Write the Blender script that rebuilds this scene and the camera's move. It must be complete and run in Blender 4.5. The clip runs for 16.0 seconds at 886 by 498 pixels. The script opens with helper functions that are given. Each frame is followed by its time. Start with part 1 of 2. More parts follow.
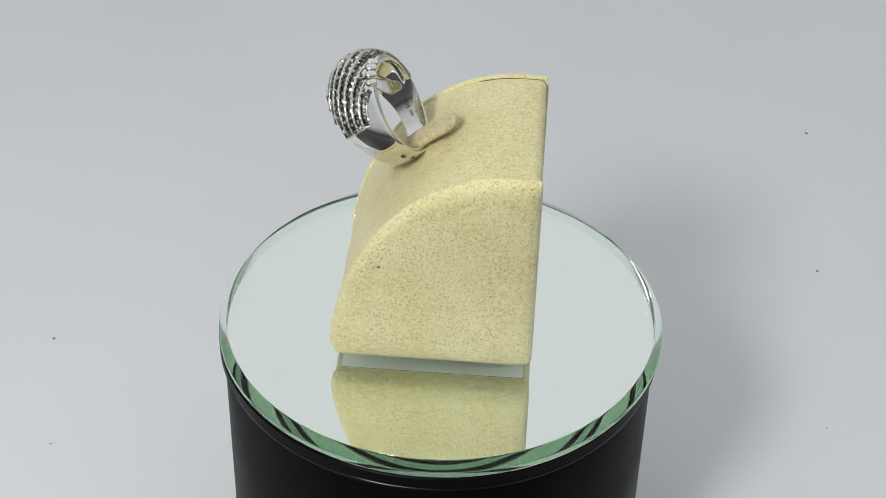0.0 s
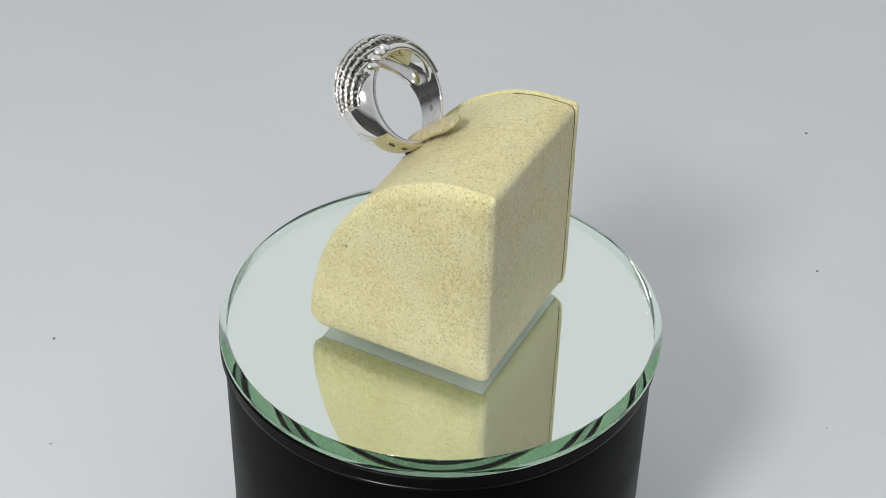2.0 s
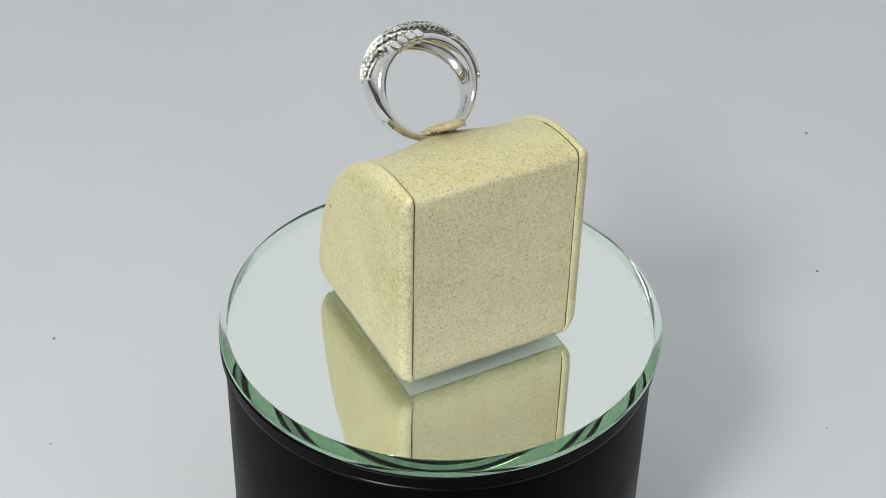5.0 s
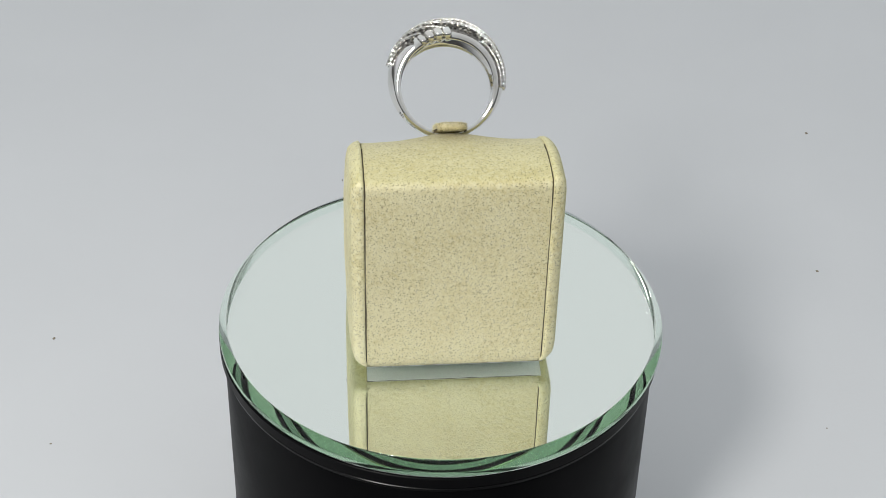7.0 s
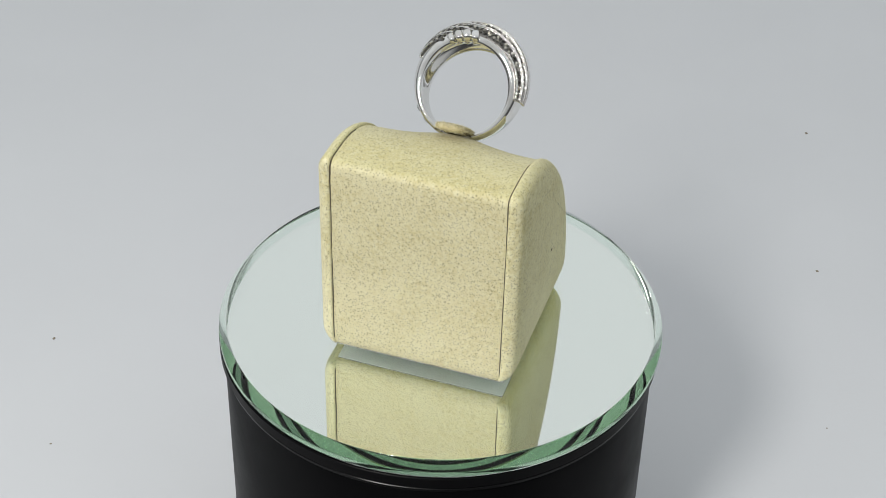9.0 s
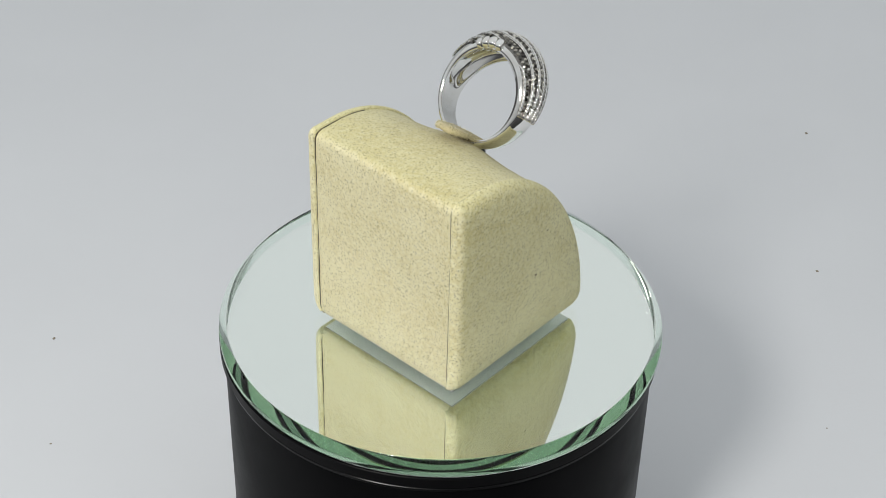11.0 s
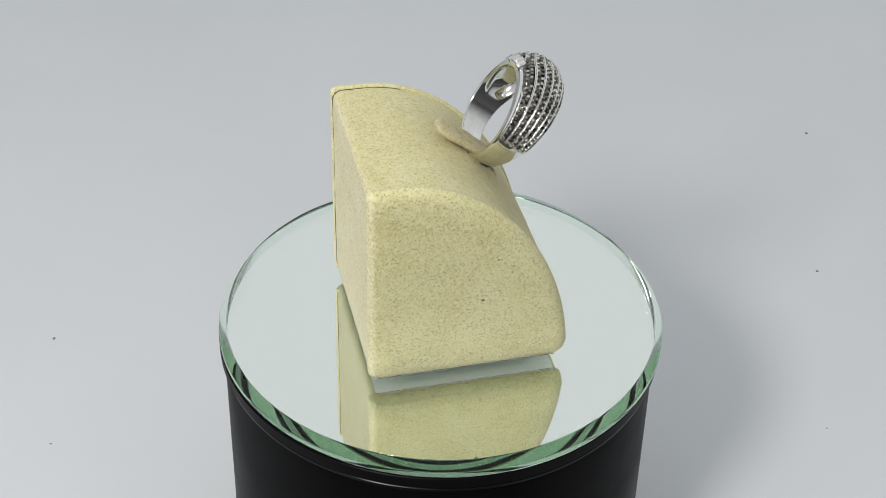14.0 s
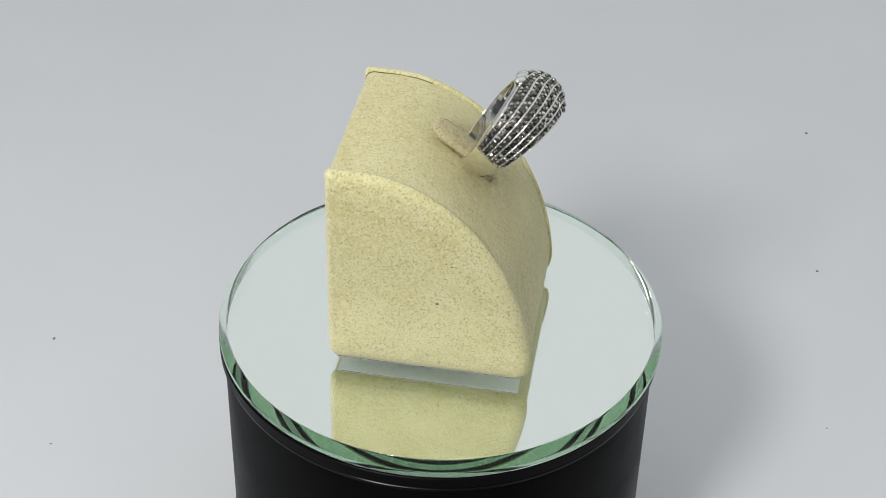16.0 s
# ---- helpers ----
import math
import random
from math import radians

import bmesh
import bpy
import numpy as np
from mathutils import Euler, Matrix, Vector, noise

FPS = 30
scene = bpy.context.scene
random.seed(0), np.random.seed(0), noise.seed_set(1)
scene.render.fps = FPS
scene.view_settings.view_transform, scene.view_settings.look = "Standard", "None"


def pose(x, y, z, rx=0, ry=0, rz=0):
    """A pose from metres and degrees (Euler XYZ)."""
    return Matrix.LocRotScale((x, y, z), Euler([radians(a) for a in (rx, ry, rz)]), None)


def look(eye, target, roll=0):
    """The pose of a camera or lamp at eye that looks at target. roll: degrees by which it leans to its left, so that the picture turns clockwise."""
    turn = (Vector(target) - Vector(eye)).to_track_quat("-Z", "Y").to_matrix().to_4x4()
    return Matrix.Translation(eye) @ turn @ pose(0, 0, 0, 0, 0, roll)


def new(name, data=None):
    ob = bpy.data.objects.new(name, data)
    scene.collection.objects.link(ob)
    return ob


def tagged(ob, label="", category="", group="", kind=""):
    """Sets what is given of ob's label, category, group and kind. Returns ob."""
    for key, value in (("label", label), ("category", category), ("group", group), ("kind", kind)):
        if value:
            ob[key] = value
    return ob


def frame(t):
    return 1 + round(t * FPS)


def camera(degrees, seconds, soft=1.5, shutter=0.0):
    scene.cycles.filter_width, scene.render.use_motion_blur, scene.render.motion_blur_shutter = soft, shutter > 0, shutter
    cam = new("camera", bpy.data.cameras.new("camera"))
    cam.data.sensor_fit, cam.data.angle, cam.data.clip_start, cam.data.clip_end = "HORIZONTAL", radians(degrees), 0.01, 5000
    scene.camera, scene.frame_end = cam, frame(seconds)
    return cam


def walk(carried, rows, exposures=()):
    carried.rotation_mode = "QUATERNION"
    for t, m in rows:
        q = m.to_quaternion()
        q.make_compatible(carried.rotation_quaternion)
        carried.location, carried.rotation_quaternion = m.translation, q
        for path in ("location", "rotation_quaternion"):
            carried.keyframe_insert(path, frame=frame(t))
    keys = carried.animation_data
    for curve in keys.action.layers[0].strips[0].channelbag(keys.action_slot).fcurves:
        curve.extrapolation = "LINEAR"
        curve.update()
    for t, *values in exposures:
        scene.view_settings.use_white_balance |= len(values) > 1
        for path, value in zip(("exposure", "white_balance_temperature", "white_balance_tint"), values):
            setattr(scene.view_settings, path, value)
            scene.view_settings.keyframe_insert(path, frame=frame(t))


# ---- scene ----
# The turntable's axis is the world's z axis; the glass top is z = 0.
SPEED, START = 11.58, -3.7          # degrees a second, clockwise from above
cam = camera(29.6, 16.0, soft=0.6)
EYE = (0.0, -0.3, 0.2498)
VIEW = look(EYE, (0.0001, 0.0162, 0.0047), 1.40)
walk(cam, [(0, VIEW), (16, VIEW)], exposures=[(0, 0.0, 6500, 10), (16, 0.0, 6500, 10)])

# ---- light ----
# light runs through the glass disc from edge to edge, between its top and the silvering
scene.cycles.max_bounces = scene.cycles.transmission_bounces = scene.cycles.glossy_bounces = 32
scene.cycles.blur_glossy = 0.0
world = bpy.data.worlds.new("room_light")
world.use_nodes = True
scene.world = world
tree = world.node_tree
up = tree.nodes.new("ShaderNodeSeparateXYZ")
tree.links.new(tree.nodes.new("ShaderNodeTexCoord").outputs["Generated"], up.inputs[0])
room = tree.nodes.new("ShaderNodeValToRGB")
room.color_ramp.elements[0].position, room.color_ramp.elements[0].color = 0.0, (0.12, 0.12, 0.125, 1)
room.color_ramp.elements[1].position, room.color_ramp.elements[1].color = 0.26, (0.915, 0.95, 0.975, 1)
tree.links.new(up.outputs["Z"], room.inputs["Fac"])
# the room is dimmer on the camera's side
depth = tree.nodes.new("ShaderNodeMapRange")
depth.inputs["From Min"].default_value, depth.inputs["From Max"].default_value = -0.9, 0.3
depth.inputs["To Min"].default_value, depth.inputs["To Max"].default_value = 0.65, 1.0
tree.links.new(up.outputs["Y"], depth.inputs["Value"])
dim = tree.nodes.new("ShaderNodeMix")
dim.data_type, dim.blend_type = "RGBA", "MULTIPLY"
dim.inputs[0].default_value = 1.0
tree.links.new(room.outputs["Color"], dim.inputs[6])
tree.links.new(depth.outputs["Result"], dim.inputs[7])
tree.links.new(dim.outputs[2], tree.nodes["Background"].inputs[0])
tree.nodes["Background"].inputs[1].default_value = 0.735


def lamp(name, eye, target, size, watts, colour):
    data = bpy.data.lights.new(name, "AREA")
    data.shape, data.size, data.energy, data.color = "DISK", size, watts, colour
    ob = new(name, data)
    ob.matrix_world = look(eye, target)
    return tagged(ob, "round white lamp behind the camera", "lamp", kind="structure")


lamp("key_lamp", (-0.205, -0.40, 0.425), (0, 0, 0), 0.12, 2.36, (1.0, 0.98, 0.945))


# ---- materials ----
class Mat:
    """A node material under construction."""

    def __init__(self, name, colour, rough=0.5, metal=0.0, **more):
        self.m = bpy.data.materials.new(name)
        self.m.use_nodes = True
        self.t = self.m.node_tree
        self.b = self.t.nodes["Principled BSDF"]
        self.set("Base Color", (*colour, 1))
        self.set("Roughness", rough)
        self.set("Metallic", metal)
        for k, v in more.items():
            self.set(k.replace("_", " "), v)
        self.co = self.t.nodes.new("ShaderNodeTexCoord").outputs["Object"]

    def set(self, k, v):
        self.b.inputs[k].default_value = v

    def link(self, a, b):
        self.t.links.new(a, b)

    def noise(self, scale, detail=4.0, rough=0.6, distort=0.0):
        n = self.t.nodes.new("ShaderNodeTexNoise")
        for k, v in (("Scale", scale), ("Detail", detail), ("Roughness", rough), ("Distortion", distort)):
            n.inputs[k].default_value = v
        self.link(self.co, n.inputs["Vector"])
        return n.outputs["Fac"]

    def ramp(self, fac, *stops):
        n = self.t.nodes.new("ShaderNodeValToRGB")
        e = n.color_ramp.elements
        while len(e) < len(stops):
            e.new(0.5)
        for s, (p, c) in zip(e, stops):
            s.position, s.color = p, (*c, 1) if len(c) == 3 else c
        self.link(fac, n.inputs["Fac"])
        return n.outputs["Color"]

    def mix(self, fac, a, b, mode="MIX"):
        n = self.t.nodes.new("ShaderNodeMix")
        n.data_type, n.blend_type = "RGBA", mode
        for s, v in ((n.inputs[0], fac), (n.inputs[6], a), (n.inputs[7], b)):
            if isinstance(v, bpy.types.NodeSocket):
                self.link(v, s)
            else:
                s.default_value = v if not isinstance(v, tuple) else (*v, 1)
        return n.outputs[2]

    def bump(self, height, strength, distance):
        n = self.t.nodes.new("ShaderNodeBump")
        n.inputs["Strength"].default_value, n.inputs["Distance"].default_value = strength, distance
        self.link(height, n.inputs["Height"])
        if self.b.inputs["Normal"].is_linked:
            self.link(self.b.inputs["Normal"].links[0].from_socket, n.inputs["Normal"])
        self.link(n.outputs["Normal"], self.b.inputs["Normal"])


def grey(v):
    return (v, v, v)


def suede(name, tint, worn=(0.90, 0.87, 0.76), patch=75, pit=1350, deep=0.8, stain_shade=0.0):
    m = Mat(name, tint, 0.95, Sheen_Weight=0.2, Sheen_Roughness=0.5)
    m.set("Specular IOR Level", 0.15)
    dark = tuple(c * k for c, k in zip(tint, (0.33, 0.30, 0.24)))
    soil = tuple(c * k for c, k in zip(tint, worn))
    pale = tuple(min(1, c * k) for c, k in zip(tint, (1.05, 1.06, 1.14)))
    base = m.mix(m.ramp(m.noise(patch, 4, 0.65), (0.36, grey(0)), (0.66, grey(1))), soil, tint)
    base = m.mix(m.ramp(m.noise(900, 3), (0.4, grey(0)), (0.65, grey(0.8))), base, pale)
    # handling soil round the tongue, with the shade under ring and tongue painted in
    if stain_shade:
        far = m.t.nodes.new("ShaderNodeVectorMath")
        far.operation = "DISTANCE"
        m.link(m.co, far.inputs[0])
        far.inputs[1].default_value = (-0.008, 0.0012, 0.042)
        near = m.ramp(far.outputs["Value"], (0.003, grey(stain_shade)), (0.020, grey(0)))
        blot = m.mix(1.0, near, m.ramp(m.noise(260, 4, 0.7), (0.25, grey(0.25)), (0.6, grey(1))), "MULTIPLY")
        base = m.mix(blot, base, tuple(c * k for c, k in zip(tint, (0.62, 0.58, 0.50))))
    # back painted paler to make up for light it lacks, and less yellow
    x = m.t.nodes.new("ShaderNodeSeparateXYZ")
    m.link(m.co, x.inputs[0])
    back_lift = m.t.nodes.new("ShaderNodeMapRange")
    back_lift.inputs["From Min"].default_value, back_lift.inputs["From Max"].default_value = 0.0200, 0.0209
    m.link(x.outputs["X"], back_lift.inputs["Value"])
    base = m.mix(back_lift.outputs["Result"], base, m.mix(1.0, base, (1.17, 1.17, 1.32), "MULTIPLY"))
    # pits between the tufts, each of its own size
    cell = m.t.nodes.new("ShaderNodeTexVoronoi")
    cell.inputs["Scale"].default_value = pit
    bent = m.t.nodes.new("ShaderNodeMix")
    bent.data_type, bent.blend_type = "RGBA", "LINEAR_LIGHT"
    bent.inputs[0].default_value = 0.0005
    warp = m.t.nodes.new("ShaderNodeTexNoise")
    warp.inputs["Scale"].default_value = 1100
    m.link(m.co, warp.inputs["Vector"])
    m.link(m.co, bent.inputs[6])
    m.link(warp.outputs["Color"], bent.inputs[7])
    m.link(bent.outputs[2], cell.inputs["Vector"])
    hole = m.ramp(cell.outputs["Distance"], (0.10, grey(1)), (0.32, grey(0)))
    some = m.ramp(cell.outputs["Color"], (0.30, grey(0)), (0.75, grey(1)))
    where = m.ramp(m.noise(150, 3), (0.34, grey(0.35)), (0.6, grey(1)))
    pits = m.mix(1.0, m.mix(1.0, hole, some, "MULTIPLY"), where, "MULTIPLY")
    fine = m.ramp(m.noise(2300, 3, 0.6), (0.34, grey(0.62)), (0.45, grey(0)))
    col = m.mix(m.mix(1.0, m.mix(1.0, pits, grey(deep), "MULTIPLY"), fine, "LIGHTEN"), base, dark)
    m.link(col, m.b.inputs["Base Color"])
    inv = m.ramp(pits, (0.0, grey(1)), (1.0, grey(0)))
    m.bump(inv, 0.6, 0.0004)
    m.bump(m.noise(1900, 4, 0.7), 0.5, 0.0004)
    m.bump(m.noise(240, 3), 0.25, 0.0006)
    return m.m


# one cloth in two tints: the cover's is lowered to shade its top
SUEDE_SHADED = suede("cream_suede_shaded", (0.688, 0.640, 0.355), (0.89, 0.86, 0.76), 90, 1800, 0.78, 0.9)
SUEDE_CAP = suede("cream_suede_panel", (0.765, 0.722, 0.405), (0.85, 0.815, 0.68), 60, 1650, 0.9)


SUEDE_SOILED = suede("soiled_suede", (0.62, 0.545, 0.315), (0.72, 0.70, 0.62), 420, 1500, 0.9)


def nap_fibres():
    m = Mat("suede_nap", (0.70, 0.64, 0.38), 0.95)
    m.set("Specular IOR Level", 0.15)
    island = m.t.nodes.new("ShaderNodeNewGeometry").outputs["Random Per Island"]
    m.link(m.ramp(island, (0.0, (0.20, 0.16, 0.08)), (0.07, (0.45, 0.39, 0.21)), (0.12, (0.74, 0.68, 0.41)), (1.0, (0.85, 0.80, 0.52))), m.b.inputs["Base Color"])
    return m.m


NAP = nap_fibres()


def seam_shadow():
    m = Mat("seam_shadow_thread", (0.30, 0.25, 0.14), 0.9)
    m.link(m.ramp(m.noise(700), (0.3, (0.04, 0.032, 0.018)), (0.7, (0.15, 0.125, 0.07))), m.b.inputs["Base Color"])
    return m.m


SEAM = seam_shadow()


def paper(name, tint, relief):
    m = Mat(name, tint, 0.6)
    m.set("Specular IOR Level", 0.25)
    a = tuple(c * 0.965 for c in tint)
    m.link(m.mix(m.ramp(m.noise(7, 4), (0.35, grey(0)), (0.65, grey(1))), a, tint), m.b.inputs["Base Color"])
    m.bump(m.noise(900, 4), relief, 0.0002)
    m.bump(m.noise(5, 2), 0.15, 0.004)
    return m.m


SHEET = paper("white_sheet", (0.665, 0.68, 0.692), 0.15)
CARD = paper("white_card", (0.90, 0.90, 0.89), 0.1)


def silver():
    m = Mat("polished_silver", (0.80, 0.79, 0.76), 0.09, 1.0)
    m.link(m.ramp(m.noise(500, 5), (0.3, grey(0.03)), (0.75, grey(0.13))), m.b.inputs["Roughness"])
    m.link(m.ramp(m.noise(260, 3), (0.3, (0.74, 0.72, 0.67)), (0.7, (0.86, 0.86, 0.84))), m.b.inputs["Base Color"])
    m.bump(m.noise(420, 3), 0.07, 0.0002)
    return m.m


SILVER = silver()


def oxidised():
    m = Mat("oxidised_silver", (0.22, 0.21, 0.20), 0.35, 1.0)
    m.link(m.ramp(m.noise(1500, 3), (0.35, (0.06, 0.056, 0.05)), (0.7, (0.34, 0.33, 0.31))), m.b.inputs["Base Color"])
    return m.m


OXIDE = oxidised()


def marcasite():
    m = Mat("marcasite", (0.32, 0.30, 0.25), 0.06, 1.0)
    info = m.t.nodes.new("ShaderNodeObjectInfo").outputs["Random"]
    # wide spread of tones per stone stands in for sparkle
    m.link(m.ramp(info, (0.0, (0.07, 0.067, 0.06)), (0.4, (0.28, 0.265, 0.225)), (0.7, (0.60, 0.575, 0.50)), (1.0, (0.93, 0.91, 0.84))), m.b.inputs["Base Color"])
    return m.m


GEM = marcasite()


def glass(name, tint):
    return Mat(name, tint, 0.0, 0.0, IOR=1.52, Transmission_Weight=1.0).m


GLASS = glass("clear_glass", (0.99, 1.0, 0.99))
EDGE = glass("green_edge_glass", (0.81, 0.91, 0.865))


def silvering():
    m = Mat("mirror_silvering", (0.89, 0.932, 0.888), 0.0, 1.0)
    return m.m


MIRROR = silvering()


def plastic(name, specular, low, high):
    m = Mat(name, (0.003, 0.003, 0.0035), 0.38)
    m.set("Specular IOR Level", specular)
    m.link(m.ramp(m.noise(60, 4), (0.3, grey(low)), (0.7, grey(high))), m.b.inputs["Roughness"])
    m.bump(m.noise(1500, 3), 0.08, 0.0002)
    return m.m


PLASTIC = plastic("black_plastic", 0.05, 0.30, 0.46)
GLOSSY = plastic("shiny_black_plastic", 0.13, 0.16, 0.28)


def plain(name, colour, rough=0.8):
    m = Mat(name, colour, rough)
    a = tuple(c * 0.8 for c in colour)
    m.link(m.mix(m.noise(30), a, colour), m.b.inputs["Base Color"])
    return m.m


ADDED_TABLE = plain("added_dark_table", (0.014, 0.013, 0.013), 0.5)
SPECK = plain("dust_speck", (0.30, 0.26, 0.20))
SPOT = plain("suede_spot", (0.13, 0.105, 0.06))
HAIR = plain("dark_fibre", (0.03, 0.03, 0.03))
INK = plain("stamped_mark", (0.06, 0.055, 0.05), 0.5)


# ---- mesh helpers ----
def mesh_from(name, bm, material, smooth=True):
    bmesh.ops.recalc_face_normals(bm, faces=bm.faces[:])
    me = bpy.data.meshes.new(name)
    bm.to_mesh(me)
    bm.free()
    me.materials.append(material)
    if smooth:
        me.shade_smooth()
    return me


def part(name, bm, material, parent, label="", smooth=True):
    ob = new(name, mesh_from(name, bm, material, smooth))
    ob.parent = parent
    return tagged(ob, label)


def grid(bm, rows, close_u=False, close_v=False):
    """Quads over rows of points; close_u joins each row's ends, close_v the first row to the last."""
    vs = [[bm.verts.new(p) for p in row] for row in rows]
    n, k = len(vs), len(vs[0])
    for i in range(n if close_v else n - 1):
        for j in range(k if close_u else k - 1):
            a, b = vs[i], vs[(i + 1) % n]
            bm.faces.new((a[j], a[(j + 1) % k], b[(j + 1) % k], b[j]))
    return vs


def lathe(profile, steps=192, closed=False):
    """A turned form round z, from (radius, z) pairs."""
    bm = bmesh.new()
    rows = []
    for i in range(steps):
        a = 2 * math.pi * i / steps
        rows.append([(r * math.cos(a), r * math.sin(a), z) for r, z in profile])
    vs = grid(bm, rows, close_u=closed, close_v=True)
    if not closed:
        for j in (0, -1):
            if profile[j][0] > 1e-6:
                bm.faces.new([v[j] for v in vs])
    return bm


def sharp(ob, degrees=35):
    ob.data.set_sharp_from_angle(angle=radians(degrees))
    return ob


def tube(bm, pts, radius, sides=6):
    rows = []
    for i, p in enumerate(pts):
        p = Vector(p)
        d = (Vector(pts[min(i + 1, len(pts) - 1)]) - Vector(pts[max(i - 1, 0)])).normalized()
        u = d.orthogonal().normalized() if i == 0 else (u - d * u.dot(d)).normalized()
        w = d.cross(u)
        r = radius(i / (len(pts) - 1)) if callable(radius) else radius
        rows.append([p + u * (r * math.cos(2 * math.pi * k / sides)) + w * (r * math.sin(2 * math.pi * k / sides)) for k in range(sides)])
    vs = grid(bm, rows, close_u=True)
    bm.faces.new(vs[0])
    bm.faces.new(vs[-1])


# ---- the sheet, the turntable ----
FLOOR_Z, GLASS_Z = -0.085, -0.0041
SPECKS = ((0.130, 0.205, 0.0006), (0.121, 0.125, 0.0005), (-0.117, 0.083, 0.0005), (-0.109, 0.038, 0.0004), (0.112, 0.052, 0.0003))


def build_sheet():
    """One white sheet: flat under the turntable, sweeping up behind it, with its two sides and top, open towards the camera."""
    bm = bmesh.new()
    line = [(-0.11, FLOOR_Z), (-0.05, FLOOR_Z), (0.0, FLOOR_Z), (0.40, FLOOR_Z), (0.62, FLOOR_Z)]
    line += [(0.62 + 0.2 * math.sin(a), FLOOR_Z + 0.2 - 0.2 * math.cos(a)) for a in np.linspace(0.2, math.pi / 2, 9)]
    line += [(0.82, 0.20)]
    rows = [[(x, y, z) for y, z in line] for x in np.linspace(-0.9, 0.9, 9)]
    grid(bm, rows)
    ob = new("ground", mesh_from("ground", bm, SHEET))
    tagged(ob, "white seamless sheet sweeping up behind the turntable", "backdrop", kind="structure")
    return ob


build_sheet()


def build_added_table():
    # unseen; added to darken what the base and the ring reflect
    bm = bmesh.new()
    bmesh.ops.create_cube(bm, size=1)
    for v in bm.verts:
        v.co = Vector((v.co.x * 2.4, -0.1 + v.co.y * 2.2, FLOOR_Z - 0.022 + v.co.z * 0.04))
    bmesh.ops.bevel(bm, geom=bm.edges[:], offset=0.003, segments=2, affect="EDGES")
    ob = new("floor", mesh_from("floor", bm, ADDED_TABLE, smooth=False))
    tagged(ob, "added unseen dark table top under the white sheet", "table", kind="structure")


build_added_table()


def build_specks():
    rnd = random.Random(3)
    for x, y, r in SPECKS:
        bm = bmesh.new()
        bmesh.ops.create_icosphere(bm, subdivisions=1, radius=r)
        for v in bm.verts:
            v.co = Vector((v.co.x * rnd.uniform(0.6, 1.3), v.co.y * rnd.uniform(0.6, 1.3), max(v.co.z, -r * 0.2) * 0.6 + r * 0.12))
        ob = new("dust_speck", mesh_from("dust_speck", bm, SPECK))
        ob.matrix_world = pose(x, y, FLOOR_Z)
        tagged(ob, "tiny brown dust speck lying on the white sheet", "speck", "specks on the sheet")


build_specks()


def build_base():
    base = tagged(new("turntable_base"), "round black plastic turntable base under the mirror", "turntable")
    base.matrix_world = pose(-0.0003, 0, FLOOR_Z)
    h = -FLOOR_Z - 0.0006
    body = [(0.0495, 0), (0.0503, 0.0008), (0.0503, h - 0.0089), (0.0502, h - 0.0086), (0.0498, h - 0.0084)]
    sharp(part("body", lathe(body), PLASTIC, base))
    ring = [(0.0498, h - 0.0082), (0.0506, h - 0.0081), (0.0508, h - 0.0079), (0.0508, h - 0.0073), (0.0505, h - 0.0070), (0.0500, h - 0.0068)]
    sharp(part("groove_ring", lathe(ring), GLOSSY, base, "shiny edged black ring in the groove"))
    plate = [(0.0500, h - 0.0066), (0.0511, h - 0.0065), (0.0513, h - 0.0063), (0.0513, h - 0.0038), (0.0511, h - 0.0036)]
    sharp(part("turning_plate", lathe(plate), PLASTIC, base))
    return base


build_base()


def build_mirror():
    """A thick glass disc with a wide bevel all round, silvered on its back."""
    mirror = tagged(new("mirror_disc"), "round mirror with a wide green glass edge on the turntable", "mirror")
    g = [(0.0, GLASS_Z), (0.0508, GLASS_Z), (0.0511, GLASS_Z + 0.0003), (0.0515, GLASS_Z + 0.0009), (0.0515, -0.0021), (0.0514, -0.00195), (0.0499, -0.00020), (0.0497, 0.0), (0.0, 0.0)]
    plate = sharp(part("bevelled_glass", lathe(g, 256), GLASS, mirror, "clear glass with a wide bevelled rim"), 12)
    plate.data.materials.append(EDGE)
    for face in plate.data.polygons:
        if max((plate.data.vertices[i].co.xy.length for i in face.vertices)) > 0.0505 and face.center.xy.length > 0.04:
            face.material_index = 1
    disc = [(0, GLASS_Z + 0.00008), (0.0510, GLASS_Z + 0.00008), (0.0510, GLASS_Z + 0.0002), (0, GLASS_Z + 0.0002)]
    sharp(part("silvering", lathe(disc, 256), MIRROR, mirror, "silvered back of the glass"))
    return mirror


MIRROR_DISC = build_mirror()

# ---- the ring stand: x to its back, y across, z up ----
YC, CORE, OUT, LIFT = 0.0012, 0.0194, 0.0223, 0.0004
TONGUE_A, TONGUE_B, TONGUE_W, TONGUE_SAG = (-0.0090, 0.0430), (0.0024, 0.0521), 0.0032, 0.0004


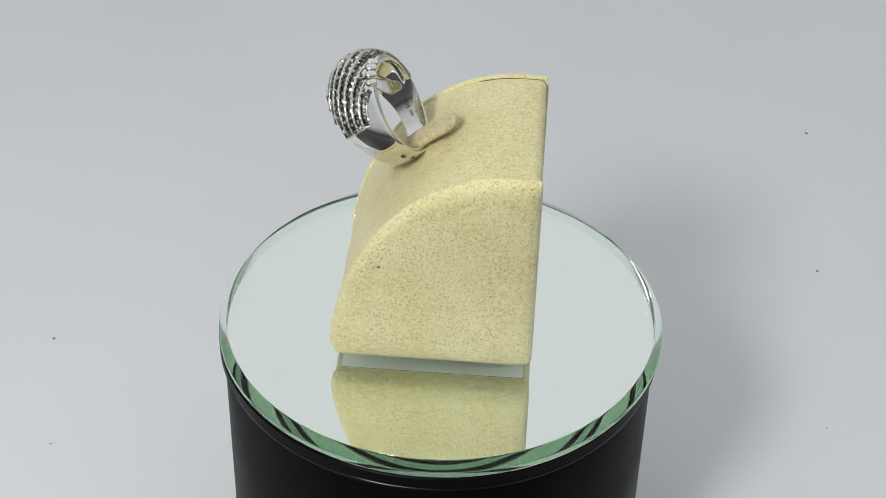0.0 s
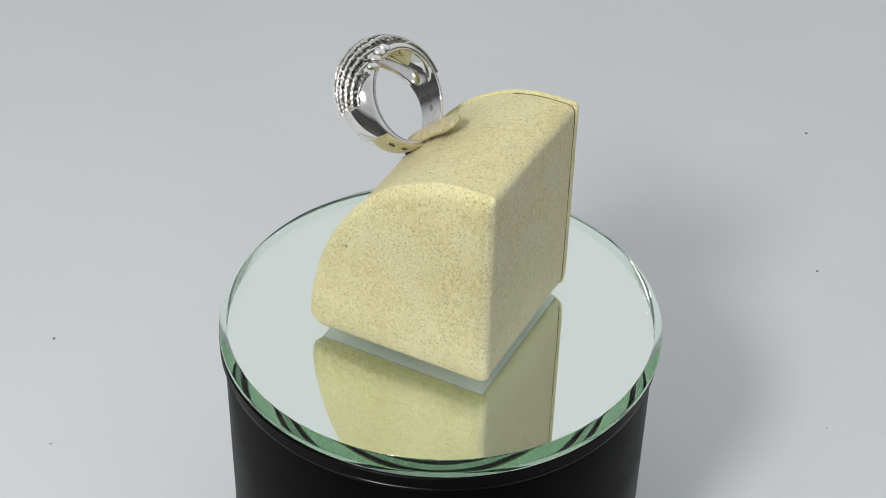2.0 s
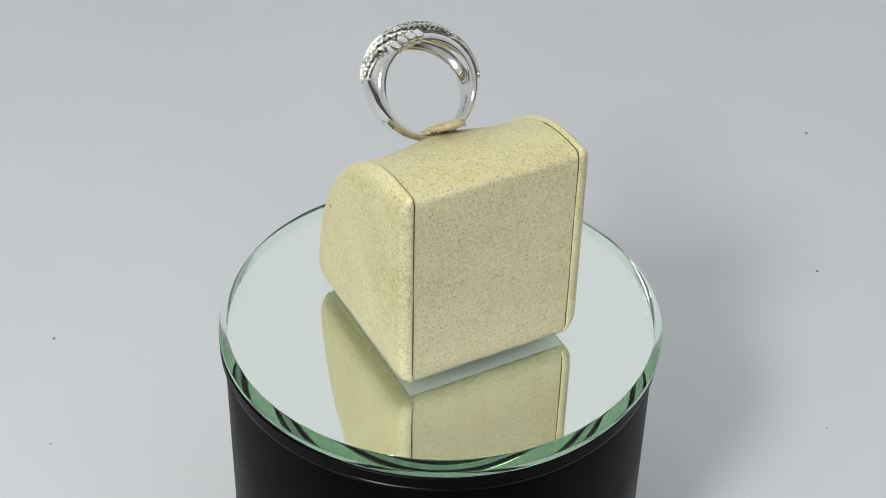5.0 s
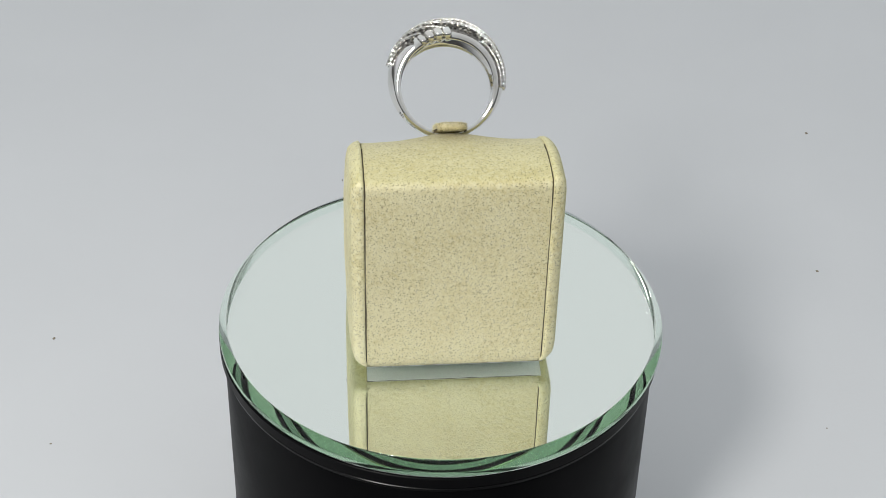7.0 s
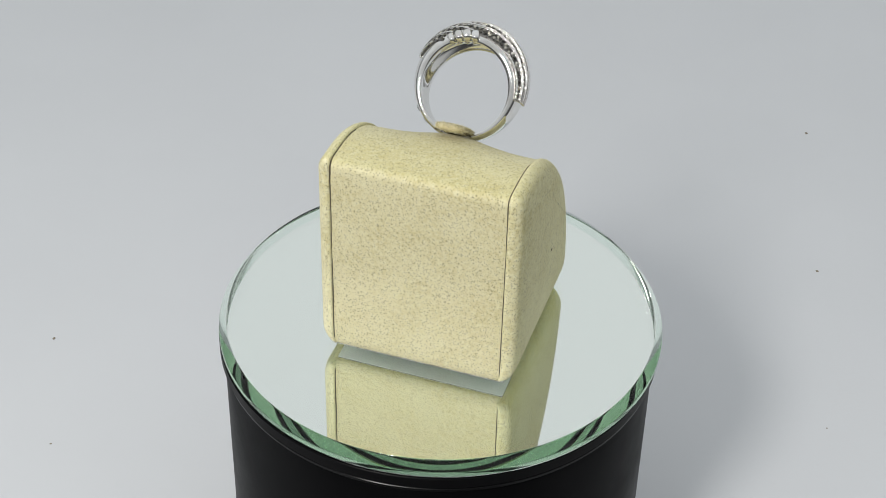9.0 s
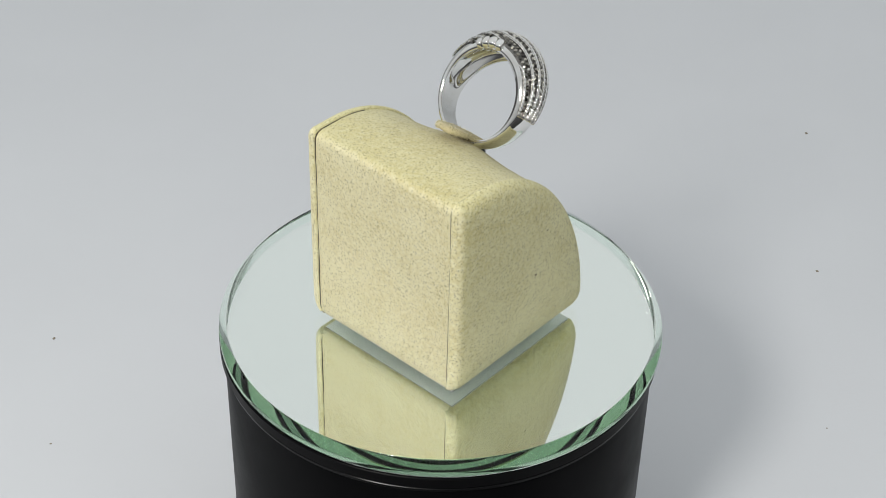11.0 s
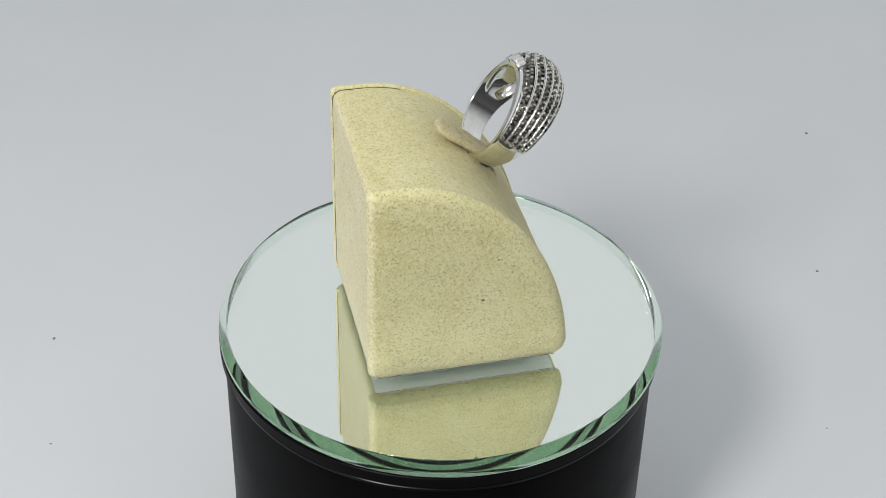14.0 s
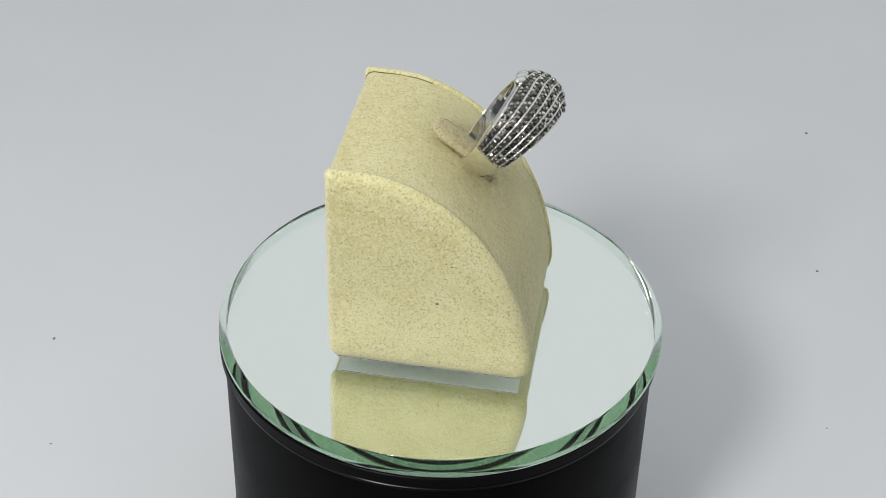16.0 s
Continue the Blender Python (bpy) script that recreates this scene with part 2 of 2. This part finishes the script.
def outline(shrink, corner, n=44):
    """The side outline: a straight back, a flat top strip, a quarter ellipse down to the front, round corners."""
    a, b, cx, back = 0.0383 - shrink, 0.0509 - shrink, 0.0150, 0.0214 - shrink
    pts = []
    def arc(ox, oz, rx, rz, a0, a1, k=6):
        for i in range(k):
            t = radians(a0 + (a1 - a0) * i / (k - 1))
            pts.append((ox + rx * math.cos(t), oz + rz * math.sin(t)))
    arc(back - 0.0013, LIFT + 0.0036, 0.0013, 0.0036, -90, 0, 8)
    for i in range(1, 14):
        pts.append((back, LIFT + 0.0036 + (b - corner - LIFT - 0.0036) * i / 14))
    arc(back - corner, b - corner, corner, corner, 0, 90)
    for i in range(n):
        t = radians(90 + 84 * i / (n - 1))
        if cx + a * math.cos(t) < back - corner - 0.0003:
            pts.append((cx + a * math.cos(t), b * math.sin(t)))
    x0, z0 = pts[-1]
    arc(x0 + 0.0020, z0, 0.0020, z0 - LIFT, 186, 270, 8)
    x1 = pts[-1][0]
    for i in range(1, 12):
        pts.append((x1 + (back - 0.0013 - x1) * i / 12, LIFT))
    return pts


def tuck(z):
    """How far the side panels draw in towards the bottom edge."""
    k = max(0.0, 1 - (z - LIFT) / 0.0055)
    return 0.0026 * (1 - math.sqrt(max(0.0, 1 - k * k)))


def bulge(x, y, z):
    """The cover is pulled up where the tongue leaves its slit."""
    d = ((x + 0.0050) / 0.0085) ** 2 + ((y - YC) / 0.0085) ** 2 + ((z - 0.047) / 0.009) ** 2
    return 0.0016 * math.exp(-d)


def build_stand():
    stand = tagged(new("ring_stand"), "cream suede ring display stand with curved front on the mirror", "ring stand")
    bm = bmesh.new()
    pts = outline(0.0002, 0.0020)
    rows = []
    for k in range(57):
        y = YC - CORE + 2 * CORE * k / 56
        row = []
        for x, z in pts:
            g = bulge(x, y, z)
            w = 0.00012 * noise.noise(Vector((x, y, z)) * 300)
            row.append((x - 0.7 * g + w, y, z + (g + w if z > LIFT + 0.001 else 0)))
        rows.append(row)
    vs = grid(bm, rows, close_u=True)
    bm.faces.new(vs[0])
    bm.faces.new(vs[-1])
    sharp(part("cover", bm, SUEDE_SHADED, stand, "cream suede wrapped over the curved front, top and back"), 60)

    for side in (-1, 1):
        bm = bmesh.new()
        rows = []
        inner, outer = CORE - 0.0002, OUT
        prof = [(0.0012, inner), (0.0008, inner + 0.00032), (0.0000, inner + 0.0004), (-0.0003, inner + 0.0006), (-0.0003, inner + 0.0013), (0.00005, inner + 0.0020), (0.0006, inner + 0.0026), (0.0013, outer), (0.0028, outer + 0.0003), (0.0060, outer + 0.0006), (0.010, outer + 0.0009), (0.016, outer + 0.0010)]
        full = outline(0, 0.0014)
        c = Vector((0.003, 0.022))
        for s, y in prof:
            row = []
            for x, z in full:
                v = Vector((x, z))
                d = v - c
                q = c + d * (1 - s / 0.024)
                row.append((q.x, YC + side * (y - tuck(q.y) * min(1, (y - inner + 0.0004) / 0.002)), max(q.y, LIFT + 0.0011)))
            rows.append(row)
        vs = grid(bm, rows, close_u=True)
        for row in (vs[0], vs[-1]):
            p = bm.verts.new(sum((v.co for v in row), Vector()) / len(row))
            for i in range(len(row)):
                bm.faces.new((row[i], row[(i + 1) % len(row)], p))
        part("side_panel", bm, SUEDE_CAP, stand, "padded cream suede side panel with rounded edge")
        # dark strand in the seam, standing for the shadow in its crease
        bm = bmesh.new()
        e = [q for q in outline(0.00024, 0.0020) if q[1] > LIFT + 0.0012 and (q[0] > 0.0060 and q[1] > 0.02 or q[0] > 0.0150)]
        wob = random.Random(17 + side)
        tube(bm, [(x + wob.uniform(-1, 1) * 0.00004, YC + side * (CORE + 0.00002) + wob.uniform(-1, 1) * 0.00005, z) for x, z in e], lambda q: 0.00015 + 0.00005 * math.sin(q * 270) * math.sin(q * 91) , 5)
        part("seam", bm, SEAM, stand, "dark strand for the crease shadow in the panel seam")

    # white card that closes the bottom, resting on the glass
    bm = bmesh.new()
    bmesh.ops.create_cube(bm, size=1)
    for v in bm.verts:
        v.co = Vector((-0.0006 + v.co.x * 0.0410, YC + 0.0004 + v.co.y * 0.0392, 0.00025 + v.co.z * 0.0004))
    card = part("base_card", bm, CARD, stand, "white card closing the bottom of the stand", smooth=False)
    # thin uneven dark line along the card's edges
    bm = bmesh.new()
    rnd = random.Random(8)
    for ax, ay, bx, by in ((-1, -1, 1, -1), (1, -1, 1, 1), (1, 1, -1, 1), (-1, 1, -1, -1)):
        tube(bm, [(-0.0006 + 0.0205 * (ax + (bx - ax) * q / 40), YC + 0.0004 + 0.0196 * (ay + (by - ay) * q / 40), 0.00022 + rnd.uniform(-1, 1) * 0.00004) for q in range(41)], lambda q: 0.00007 + 0.00003 * math.sin(q * 90) * math.sin(q * 37), 5)
    part("glue_line", bm, SEAM, card, "thin dark line round the card")

    # the tongue that holds the ring
    bm = bmesh.new()
    d = Vector((TONGUE_B[0] - TONGUE_A[0], 0, TONGUE_B[1] - TONGUE_A[1]))
    L = d.length
    d.normalize()
    up = Vector((-d.z, 0, d.x))
    rows = []
    for i in range(23):
        t = i / 22
        s = L * t
        e = max(0, s - (L - TONGUE_W)) / TONGUE_W
        hw = TONGUE_W * math.sqrt(max(0.0, 1 - e * e)) + 0.0002
        th = 0.0009 * math.sqrt(max(0.02, 1 - e ** 4))
        o = Vector((TONGUE_A[0], YC, TONGUE_A[1])) + d * s + up * (TONGUE_SAG * math.sin(math.pi * t))
        row = []
        for k in range(16):
            a = 2 * math.pi * k / 16
            ca, sa = math.cos(a), math.sin(a)
            n = 0.0002 * noise.noise(Vector((s * 900, k * 1.3, 0)))
            row.append(o + Vector((0, 1, 0)) * (hw * math.copysign(abs(ca) ** 0.6, ca)) + up * (th * math.copysign(abs(sa) ** 0.7, sa) + n))
        rows.append(row)
    vs = grid(bm, rows, close_u=True)
    bm.faces.new(vs[0])
    bm.faces.new(vs[-1])
    tongue = part("tongue", bm, SUEDE_SOILED, stand, "raised soiled suede tongue with a rounded end")
    # fibres that stand up from the nap of the tongue
    bm = bmesh.new()
    rnd = random.Random(11)
    for _ in range(620):
        t = rnd.uniform(0.25, 1.0)
        e = max(0, L * t - (L - TONGUE_W)) / TONGUE_W
        hw = TONGUE_W * math.sqrt(max(0.0, 1 - e * e)) + 0.0002
        a = rnd.uniform(0, 2 * math.pi)
        o = Vector((TONGUE_A[0], YC, TONGUE_A[1])) + d * (L * t) + up * (TONGUE_SAG * math.sin(math.pi * t))
        ca, sa = math.cos(a), math.sin(a)
        o += Vector((0, hw * math.copysign(abs(ca) ** 0.6, ca), 0)) + up * (0.0008 * math.copysign(abs(sa) ** 0.7, sa))
        way = (Vector((0, ca, 0)) + up * sa + d * rnd.uniform(-0.6, 1.2) + Vector((rnd.uniform(-1, 1), rnd.uniform(-1, 1), rnd.uniform(-1, 1))) * 0.7).normalized()
        r = rnd.uniform(0.0002, 0.0006)
        tube(bm, [o, o + way * r * 0.6, o + way * r + Vector((rnd.uniform(-1, 1), rnd.uniform(-1, 1), rnd.uniform(-1, 1))) * r * 0.3], lambda q: 0.00004 * (1.1 - q), 3)
    tagged(part("tongue_nap", bm, NAP, tongue, "short fuzzy fibres on the tongue"), kind="stuff")
    # dark fibres: soiled frayed lower edges, and the shadow line beneath the tongue
    bm = bmesh.new()
    for _ in range(260):
        t = rnd.uniform(0.0, 0.85)
        e = max(0, L * t - (L - TONGUE_W)) / TONGUE_W
        hw = TONGUE_W * math.sqrt(max(0.0, 1 - e * e)) + 0.0001
        y = rnd.choice((-1, 1))
        o = Vector((TONGUE_A[0], YC + y * hw, TONGUE_A[1])) + d * (L * t) + up * (TONGUE_SAG * math.sin(math.pi * t) - rnd.uniform(0.0005, 0.0010))
        way = (Vector((0, y * 0.5, 0)) - up * rnd.uniform(0.2, 1.0) + d * rnd.uniform(-0.6, 0.6)).normalized() * rnd.uniform(0.00015, 0.00045)
        tube(bm, [o - way * 0.3, o + way], lambda q: 0.00005 * (1.15 - q), 3)
    tagged(part("frayed_edge", bm, SPOT, tongue, "dark fibres for soiled edge and shadow under the tongue"), kind="stuff")
    # dark body: the slit the tongue rises from, and the shadow under the tongue
    bm = bmesh.new()
    bmesh.ops.create_icosphere(bm, subdivisions=2, radius=1)
    for v in bm.verts:
        v.co = Vector((TONGUE_A[0], YC, TONGUE_A[1])) + d * (v.co.x * 0.0040 + 0.0016) + Vector((0, v.co.y * TONGUE_W * 1.20, 0)) + up * (v.co.z * 0.0007 - 0.0013)
    part("slit", bm, HAIR, stand, "dark body for the opening and the shadow under the tongue")
    # a loose fibre at the bottom edge
    bm = bmesh.new()
    tube(bm, [(0.0195, 0.0122, 0.0018), (0.0198, 0.0123, 0.0012), (0.0200, 0.0121, 0.0006)], 0.00008, 5)
    part("loose_fibre", bm, HAIR, stand, "short dark loose fibre")
    # the nap of the suede: short fibres all over
    rnd = random.Random(21)
    verts, faces = [], []
    for ob, count in [(o, 9000 if o.name.startswith("cover") else 4500) for o in stand.children if o.name.startswith(("cover", "side_panel"))]:
        me = ob.data
        polys = [q for q in me.polygons if q.center.z > LIFT + 0.0005]
        total, pick = 0.0, []
        for q in polys:
            total += q.area
            pick.append(total)
        for k in range(count):
            at = int(np.searchsorted(pick, rnd.uniform(0, total)))
            q = polys[min(at, len(polys) - 1)]
            cs = [me.vertices[i].co for i in q.vertices]
            a, b = rnd.random(), rnd.random()
            if len(cs) == 4:
                o = cs[0].lerp(cs[1], a).lerp(cs[3].lerp(cs[2], a), b)
            else:
                a, b = (a, b) if a + b < 1 else (1 - a, 1 - b)
                o = cs[0] + (cs[1] - cs[0]) * a + (cs[2] - cs[0]) * b
            n = q.normal
            way = (n * rnd.uniform(0.3, 1.0) + Vector((rnd.uniform(-1, 1), rnd.uniform(-1, 1), rnd.uniform(-1, 1))) * 0.9).normalized()
            if way.dot(n) < 0.15:
                way = (way + n * 0.6).normalized()
            r = rnd.uniform(0.00012, 0.00036)
            side = way.orthogonal().normalized() * 0.00003
            i = len(verts)
            o = o - n * 0.00003
            verts += [o - side, o + side, o + way * r, o + n.cross(side)]
            faces += [(i, i + 1, i + 2), (i + 1, i + 3, i + 2), (i + 3, i, i + 2)]
    me = bpy.data.meshes.new("nap")
    me.from_pydata([tuple(v) for v in verts], [], faces)
    me.materials.append(NAP)
    nap = new("nap", me)
    nap.parent = stand
    tagged(nap, "short fibres of the suede nap", kind="stuff")
    bm = bmesh.new()
    for _ in range(26):
        o = Vector((-0.0100 + rnd.uniform(-1, 1) * 0.0006, YC + 0.0004 + rnd.uniform(-1, 1) * 0.0016, 0.0388))
        o.z = 0.0509 * math.sqrt(1 - ((o.x - 0.015) / 0.0383) ** 2) + bulge(o.x, o.y, 0.0388)
        way = Vector((rnd.uniform(-1, 0.4), rnd.uniform(-1, 1), rnd.uniform(0.1, 0.9))).normalized() * rnd.uniform(0.0004, 0.0011)
        tube(bm, [o, o + way * 0.6, o + way + Vector((rnd.uniform(-1, 1), rnd.uniform(-1, 1), 0)) * 0.0002], 0.00004, 3)
    part("frayed_tuft", bm, SPOT, stand, "small dark frayed tuft below the slit")
    # small dark spots and fluff caught in the suede
    for x, y, z, r in ((-0.0030, YC + OUT + 0.00105, 0.0215, 0.00036), (-0.0121, YC - OUT - 0.0010, 0.0285, 0.0003), (-0.0060, YC + OUT + 0.00105, 0.0320, 0.00025)):
        bm = bmesh.new()
        bmesh.ops.create_icosphere(bm, subdivisions=1, radius=r)
        for v in bm.verts:
            v.co = Vector((x + v.co.x * 1.2, y + v.co.y * 0.3, z + v.co.z * 0.8))
        part("spot", bm, SPOT, stand, "small dark spot in the suede")
    return stand


STAND = build_stand()


RI, RING_TILT, RING_C = 0.0100, 39.0, (-0.0123, 0.0010, 0.0524)


# ---- the ring: x across the stand, y towards its crown, z along its axis to the back ----
def half_width(a):
    return 0.0027 + 0.0035 * max(0.0, math.cos(a / 2)) ** 2.6


def ring_radius(a, w):
    """Outer radius at the angle a from the crown and the place w across the band, -1 to 1."""
    c = max(0.0, math.cos(a / 2)) ** 3
    return RI + 0.0009 + c * (0.0003 + 0.0034 * (1 - min(1, abs(w)) ** 2.2)) + 0.0003 * (1 - w * w)


def ring_point(a, w, lift=0.0):
    r = ring_radius(a, w) + lift
    return Vector((r * math.sin(a), r * math.cos(a), w * half_width(a) + skew(a)))


def skew(a):
    """The two arms pass each other at the crown."""
    return 0.0012 * math.sin(a) * max(0.0, math.cos(a / 2)) - 0.0009 * max(0.0, math.cos(a / 2)) ** 3


def build_ring():
    ring = tagged(new("ring"), "wide silver ring with rows of dark stones on suede tongue", "ring")
    bm = bmesh.new()
    rows = []
    for i in range(240):
        a = 2 * math.pi * i / 240 - math.pi
        hw, row = half_width(a), []
        for k in range(25):
            w = -1 + 2 * k / 24
            e = 1 - 0.06 * max(0, abs(w) - 0.85) / 0.15
            row.append(ring_point(a, w * e, -0.0003 * max(0, abs(w) - 0.9) / 0.1))
        for k in range(33):
            w = 1 - 2 * k / 32
            dip = min(1.0, 1.4 * max(0.0, 1 - (abs(w) / 0.88) ** 4 - (abs(a) / 1.72) ** 5))
            hollow = min(0.0024, 0.75 * (ring_radius(a, w) - RI - 0.0002)) * dip * dip * (3 - 2 * dip)
            r = RI + hollow
            row.append(Vector((r * math.sin(a), r * math.cos(a), w * hw * 0.99 + skew(a))))
        rows.append(row)
    grid(bm, rows, close_u=True, close_v=True)
    part("band", bm, SILVER, ring, "polished silver band, hollow under the crown")

    gem = bmesh.new()
    top = [gem.verts.new((0.40 * math.cos(math.pi * k / 3), 0.40 * math.sin(math.pi * k / 3), 0.42)) for k in range(6)]
    mid = [gem.verts.new((math.cos(math.pi * k / 3 + 0.52), math.sin(math.pi * k / 3 + 0.52), 0.0)) for k in range(6)]
    low = [gem.verts.new((0.9 * math.cos(math.pi * k / 3 + 0.52), 0.9 * math.sin(math.pi * k / 3 + 0.52), -0.35)) for k in range(6)]
    gem.faces.new(top)
    gem.faces.new(low[::-1])
    for k in range(6):
        n = (k + 1) % 6
        gem.faces.new((top[k], mid[k], top[n]))
        gem.faces.new((mid[k], mid[n], top[n]))
        gem.faces.new((mid[k], low[k], low[n], mid[n]))
    gem = mesh_from("stone", gem, GEM, smooth=False)

    rnd = random.Random(5)

    def frame_at(a, w):
        p = ring_point(a, w)
        ta = (ring_point(a + 0.01, w) - p).normalized()
        tw = (ring_point(a, w + 0.02) - p).normalized()
        n = ta.cross(tw)
        if n.dot(Vector((math.sin(a), math.cos(a), 0))) < 0:
            n = -n
        return p, ta, n.normalized()

    space = 0.292

    def row_w(i, a):
        """Where row i runs across the band: the rows slant towards the back up to the crown, then follow the edge."""
        k = min(1.0, max(0.0, (a + 1.35) / 1.5))
        return 0.60 - (i - 3.6 * k * k * (3 - 2 * k)) * space

    def limit(a):
        """How far back the stones reach: to the very edge at the crown, less on both shoulders."""
        if a < 0.06:
            return 0.63 + 0.20 * min(1.0, max(0.0, (a + 0.95) / 0.35))
        return 0.84 + 0.04 * min(1.0, max(0.0, (a - 0.2) / 0.7))

    lines = []
    for i in range(10):
        line = []
        a = radians(-64)
        while a < radians(97):
            w = row_w(i, a)
            if -0.92 < w < limit(a):
                line.append((a, w))
            else:
                lines.append((i, line))
                line = []
            a += 0.00132 / ring_radius(a, 0)
        lines.append((i, line))
    def put_stone(a, w, lift, size):
        p, ta, n = frame_at(a, w)
        ob = new("stone", gem)
        side = n.cross(ta).normalized()
        m = Matrix((ta, side, n)).transposed().to_4x4()
        tilt = pose(0, 0, 0, rnd.uniform(-24, 24), rnd.uniform(-24, 24), rnd.uniform(0, 60))
        ob.parent = ring
        size *= rnd.uniform(0.90, 1.08)
        ob.matrix_basis = Matrix.Translation(p + n * lift) @ m @ tilt @ Matrix.Diagonal((size, size, size * 1.1, 1))

    for i, line in lines:
        if len(line) < 3:
            continue
        for k, (a, w) in enumerate(line):
            wide = half_width(a) / 0.0062
            if wide > 0.86:                 # two staggered lines of stones where the row is wide
                put_stone(a, w + 0.17 * space, 0.00034, 0.00045 * wide)
                put_stone(a + 0.046, w - 0.22 * space, 0.00020, 0.00045 * wide)
            else:
                put_stone(a, w, 0.00026, 0.00058 * (0.35 + 0.65 * wide))
        # each row is a rib, high at its back edge and low at its front edge
        bm = bmesh.new()
        grid(bm, [[ring_point(a, w + o * space, h) for o, h in ((-0.50, -0.0001), (-0.48, 0.00006), (0.0, 0.00016), (0.44, 0.00034), (0.50, 0.00030), (0.505, -0.0001))] for a, w in line])
        part("channel", bm, OXIDE, ring, "dark oxidised silver channel")
        # beaded ridges on the row's edges
        for o, lift, r in ((0.47, 0.00046, 0.00022), (-0.46, 0.00022, 0.00015)):
            bm = bmesh.new()
            pts = []
            a, stop = line[0][0] - 0.05, line[-1][0] + 0.05
            while a < stop:
                w = row_w(i, a) + o * space
                if -0.95 < w < limit(a) + 0.04:
                    pts.append(ring_point(a, w, lift))
                a += 0.00018 / RI
            if len(pts) > 8:
                tube(bm, pts, lambda t: r * (1 + 0.24 * math.sin(t * len(pts) * 2 * math.pi / 4)), 6)
                part("milgrain_ridge", bm, SILVER, ring, "beaded silver ridge between stone rows")
            else:
                bm.free()
    # the straight silver border where the rows start on the shoulder
    bm = bmesh.new()
    tube(bm, [ring_point(radians(-66.5), -0.93 + 1.58 * q / 24, 0.00030) for q in range(25)], lambda q: 0.00026 * (1 + 0.25 * math.sin(q * 150)), 6)
    part("row_border", bm, SILVER, ring, "straight silver border at the start of the stone rows")
    # the polished ends of the rows that run out at the crown's back edge
    for a, k in ((-0.47, 0.85), (-0.31, 1.0), (-0.145, 1.08), (0.02, 1.0)):
        bm = bmesh.new()
        bmesh.ops.create_icosphere(bm, subdivisions=3, radius=0.5)
        for v in bm.verts:
            v.co = Vector([math.copysign(abs(2 * c) ** 0.62, c) / 2 for c in v.co])
        p, ta, n = frame_at(a, 0.95)
        side = n.cross(ta).normalized()
        bm.transform(Matrix.Translation(p - n * 0.0006) @ Matrix((ta, side, n)).transposed().to_4x4() @ pose(0, 0, 0, 0, 0, 20) @ Matrix.Diagonal((0.0019 * k, 0.0027, 0.0029 * k, 1)))
        part("row_end", bm, SILVER, ring, "polished silver end of a stone row")
    # stamped marks inside and outside the lower band
    for a, w, r, k in ((-2.15, 0.2, 0, 3), (-2.45, 0.3, 0, 3), (1.95, 0.1, 1, 4), (2.2, 0.1, 1, 3)):
        for j in range(k):
            aa = a + j * 0.05
            hw = half_width(aa)
            rr = RI - 0.00003 if r else ring_radius(aa, w) + 0.00003
            bm = bmesh.new()
            q = [Vector(((rr) * math.sin(aa + e * 0.012), rr * math.cos(aa + e * 0.012), (w + f * 0.16 * (0.7 + 0.3 * (j % 2))) * hw)) for e, f in ((-1, -1), (1, -1), (1, 1), (-1, 1))]
            vs = [bm.verts.new(v) for v in q] + [bm.verts.new(v * 1.002) for v in q]
            bm.faces.new(vs[:4])
            bm.faces.new(vs[4:])
            for e in range(4):
                bm.faces.new((vs[e], vs[(e + 1) % 4], vs[4 + (e + 1) % 4], vs[4 + e]))
            part("stamp", bm, INK, ring, "small stamped mark in the silver", smooth=False)
    return ring


RING = build_ring()
TILT = math.radians(RING_TILT)
RING_POSE = Matrix(((0, -math.sin(TILT), math.cos(TILT), RING_C[0]), (1, 0, 0, RING_C[1]), (0, math.cos(TILT), math.sin(TILT), RING_C[2]), (0, 0, 0, 1)))


# ---- what turns ----
def motions():
    times = [0, 0.1, 0.25] + [0.5 * i for i in range(1, 32)] + [15.75, 15.9, 16]
    turn = [(t, pose(0, 0, 0, 0, 0, START - SPEED * t)) for t in times]
    walk(MIRROR_DISC, turn)
    walk(STAND, turn)
    walk(RING, [(t, m @ RING_POSE) for t, m in turn])


motions()
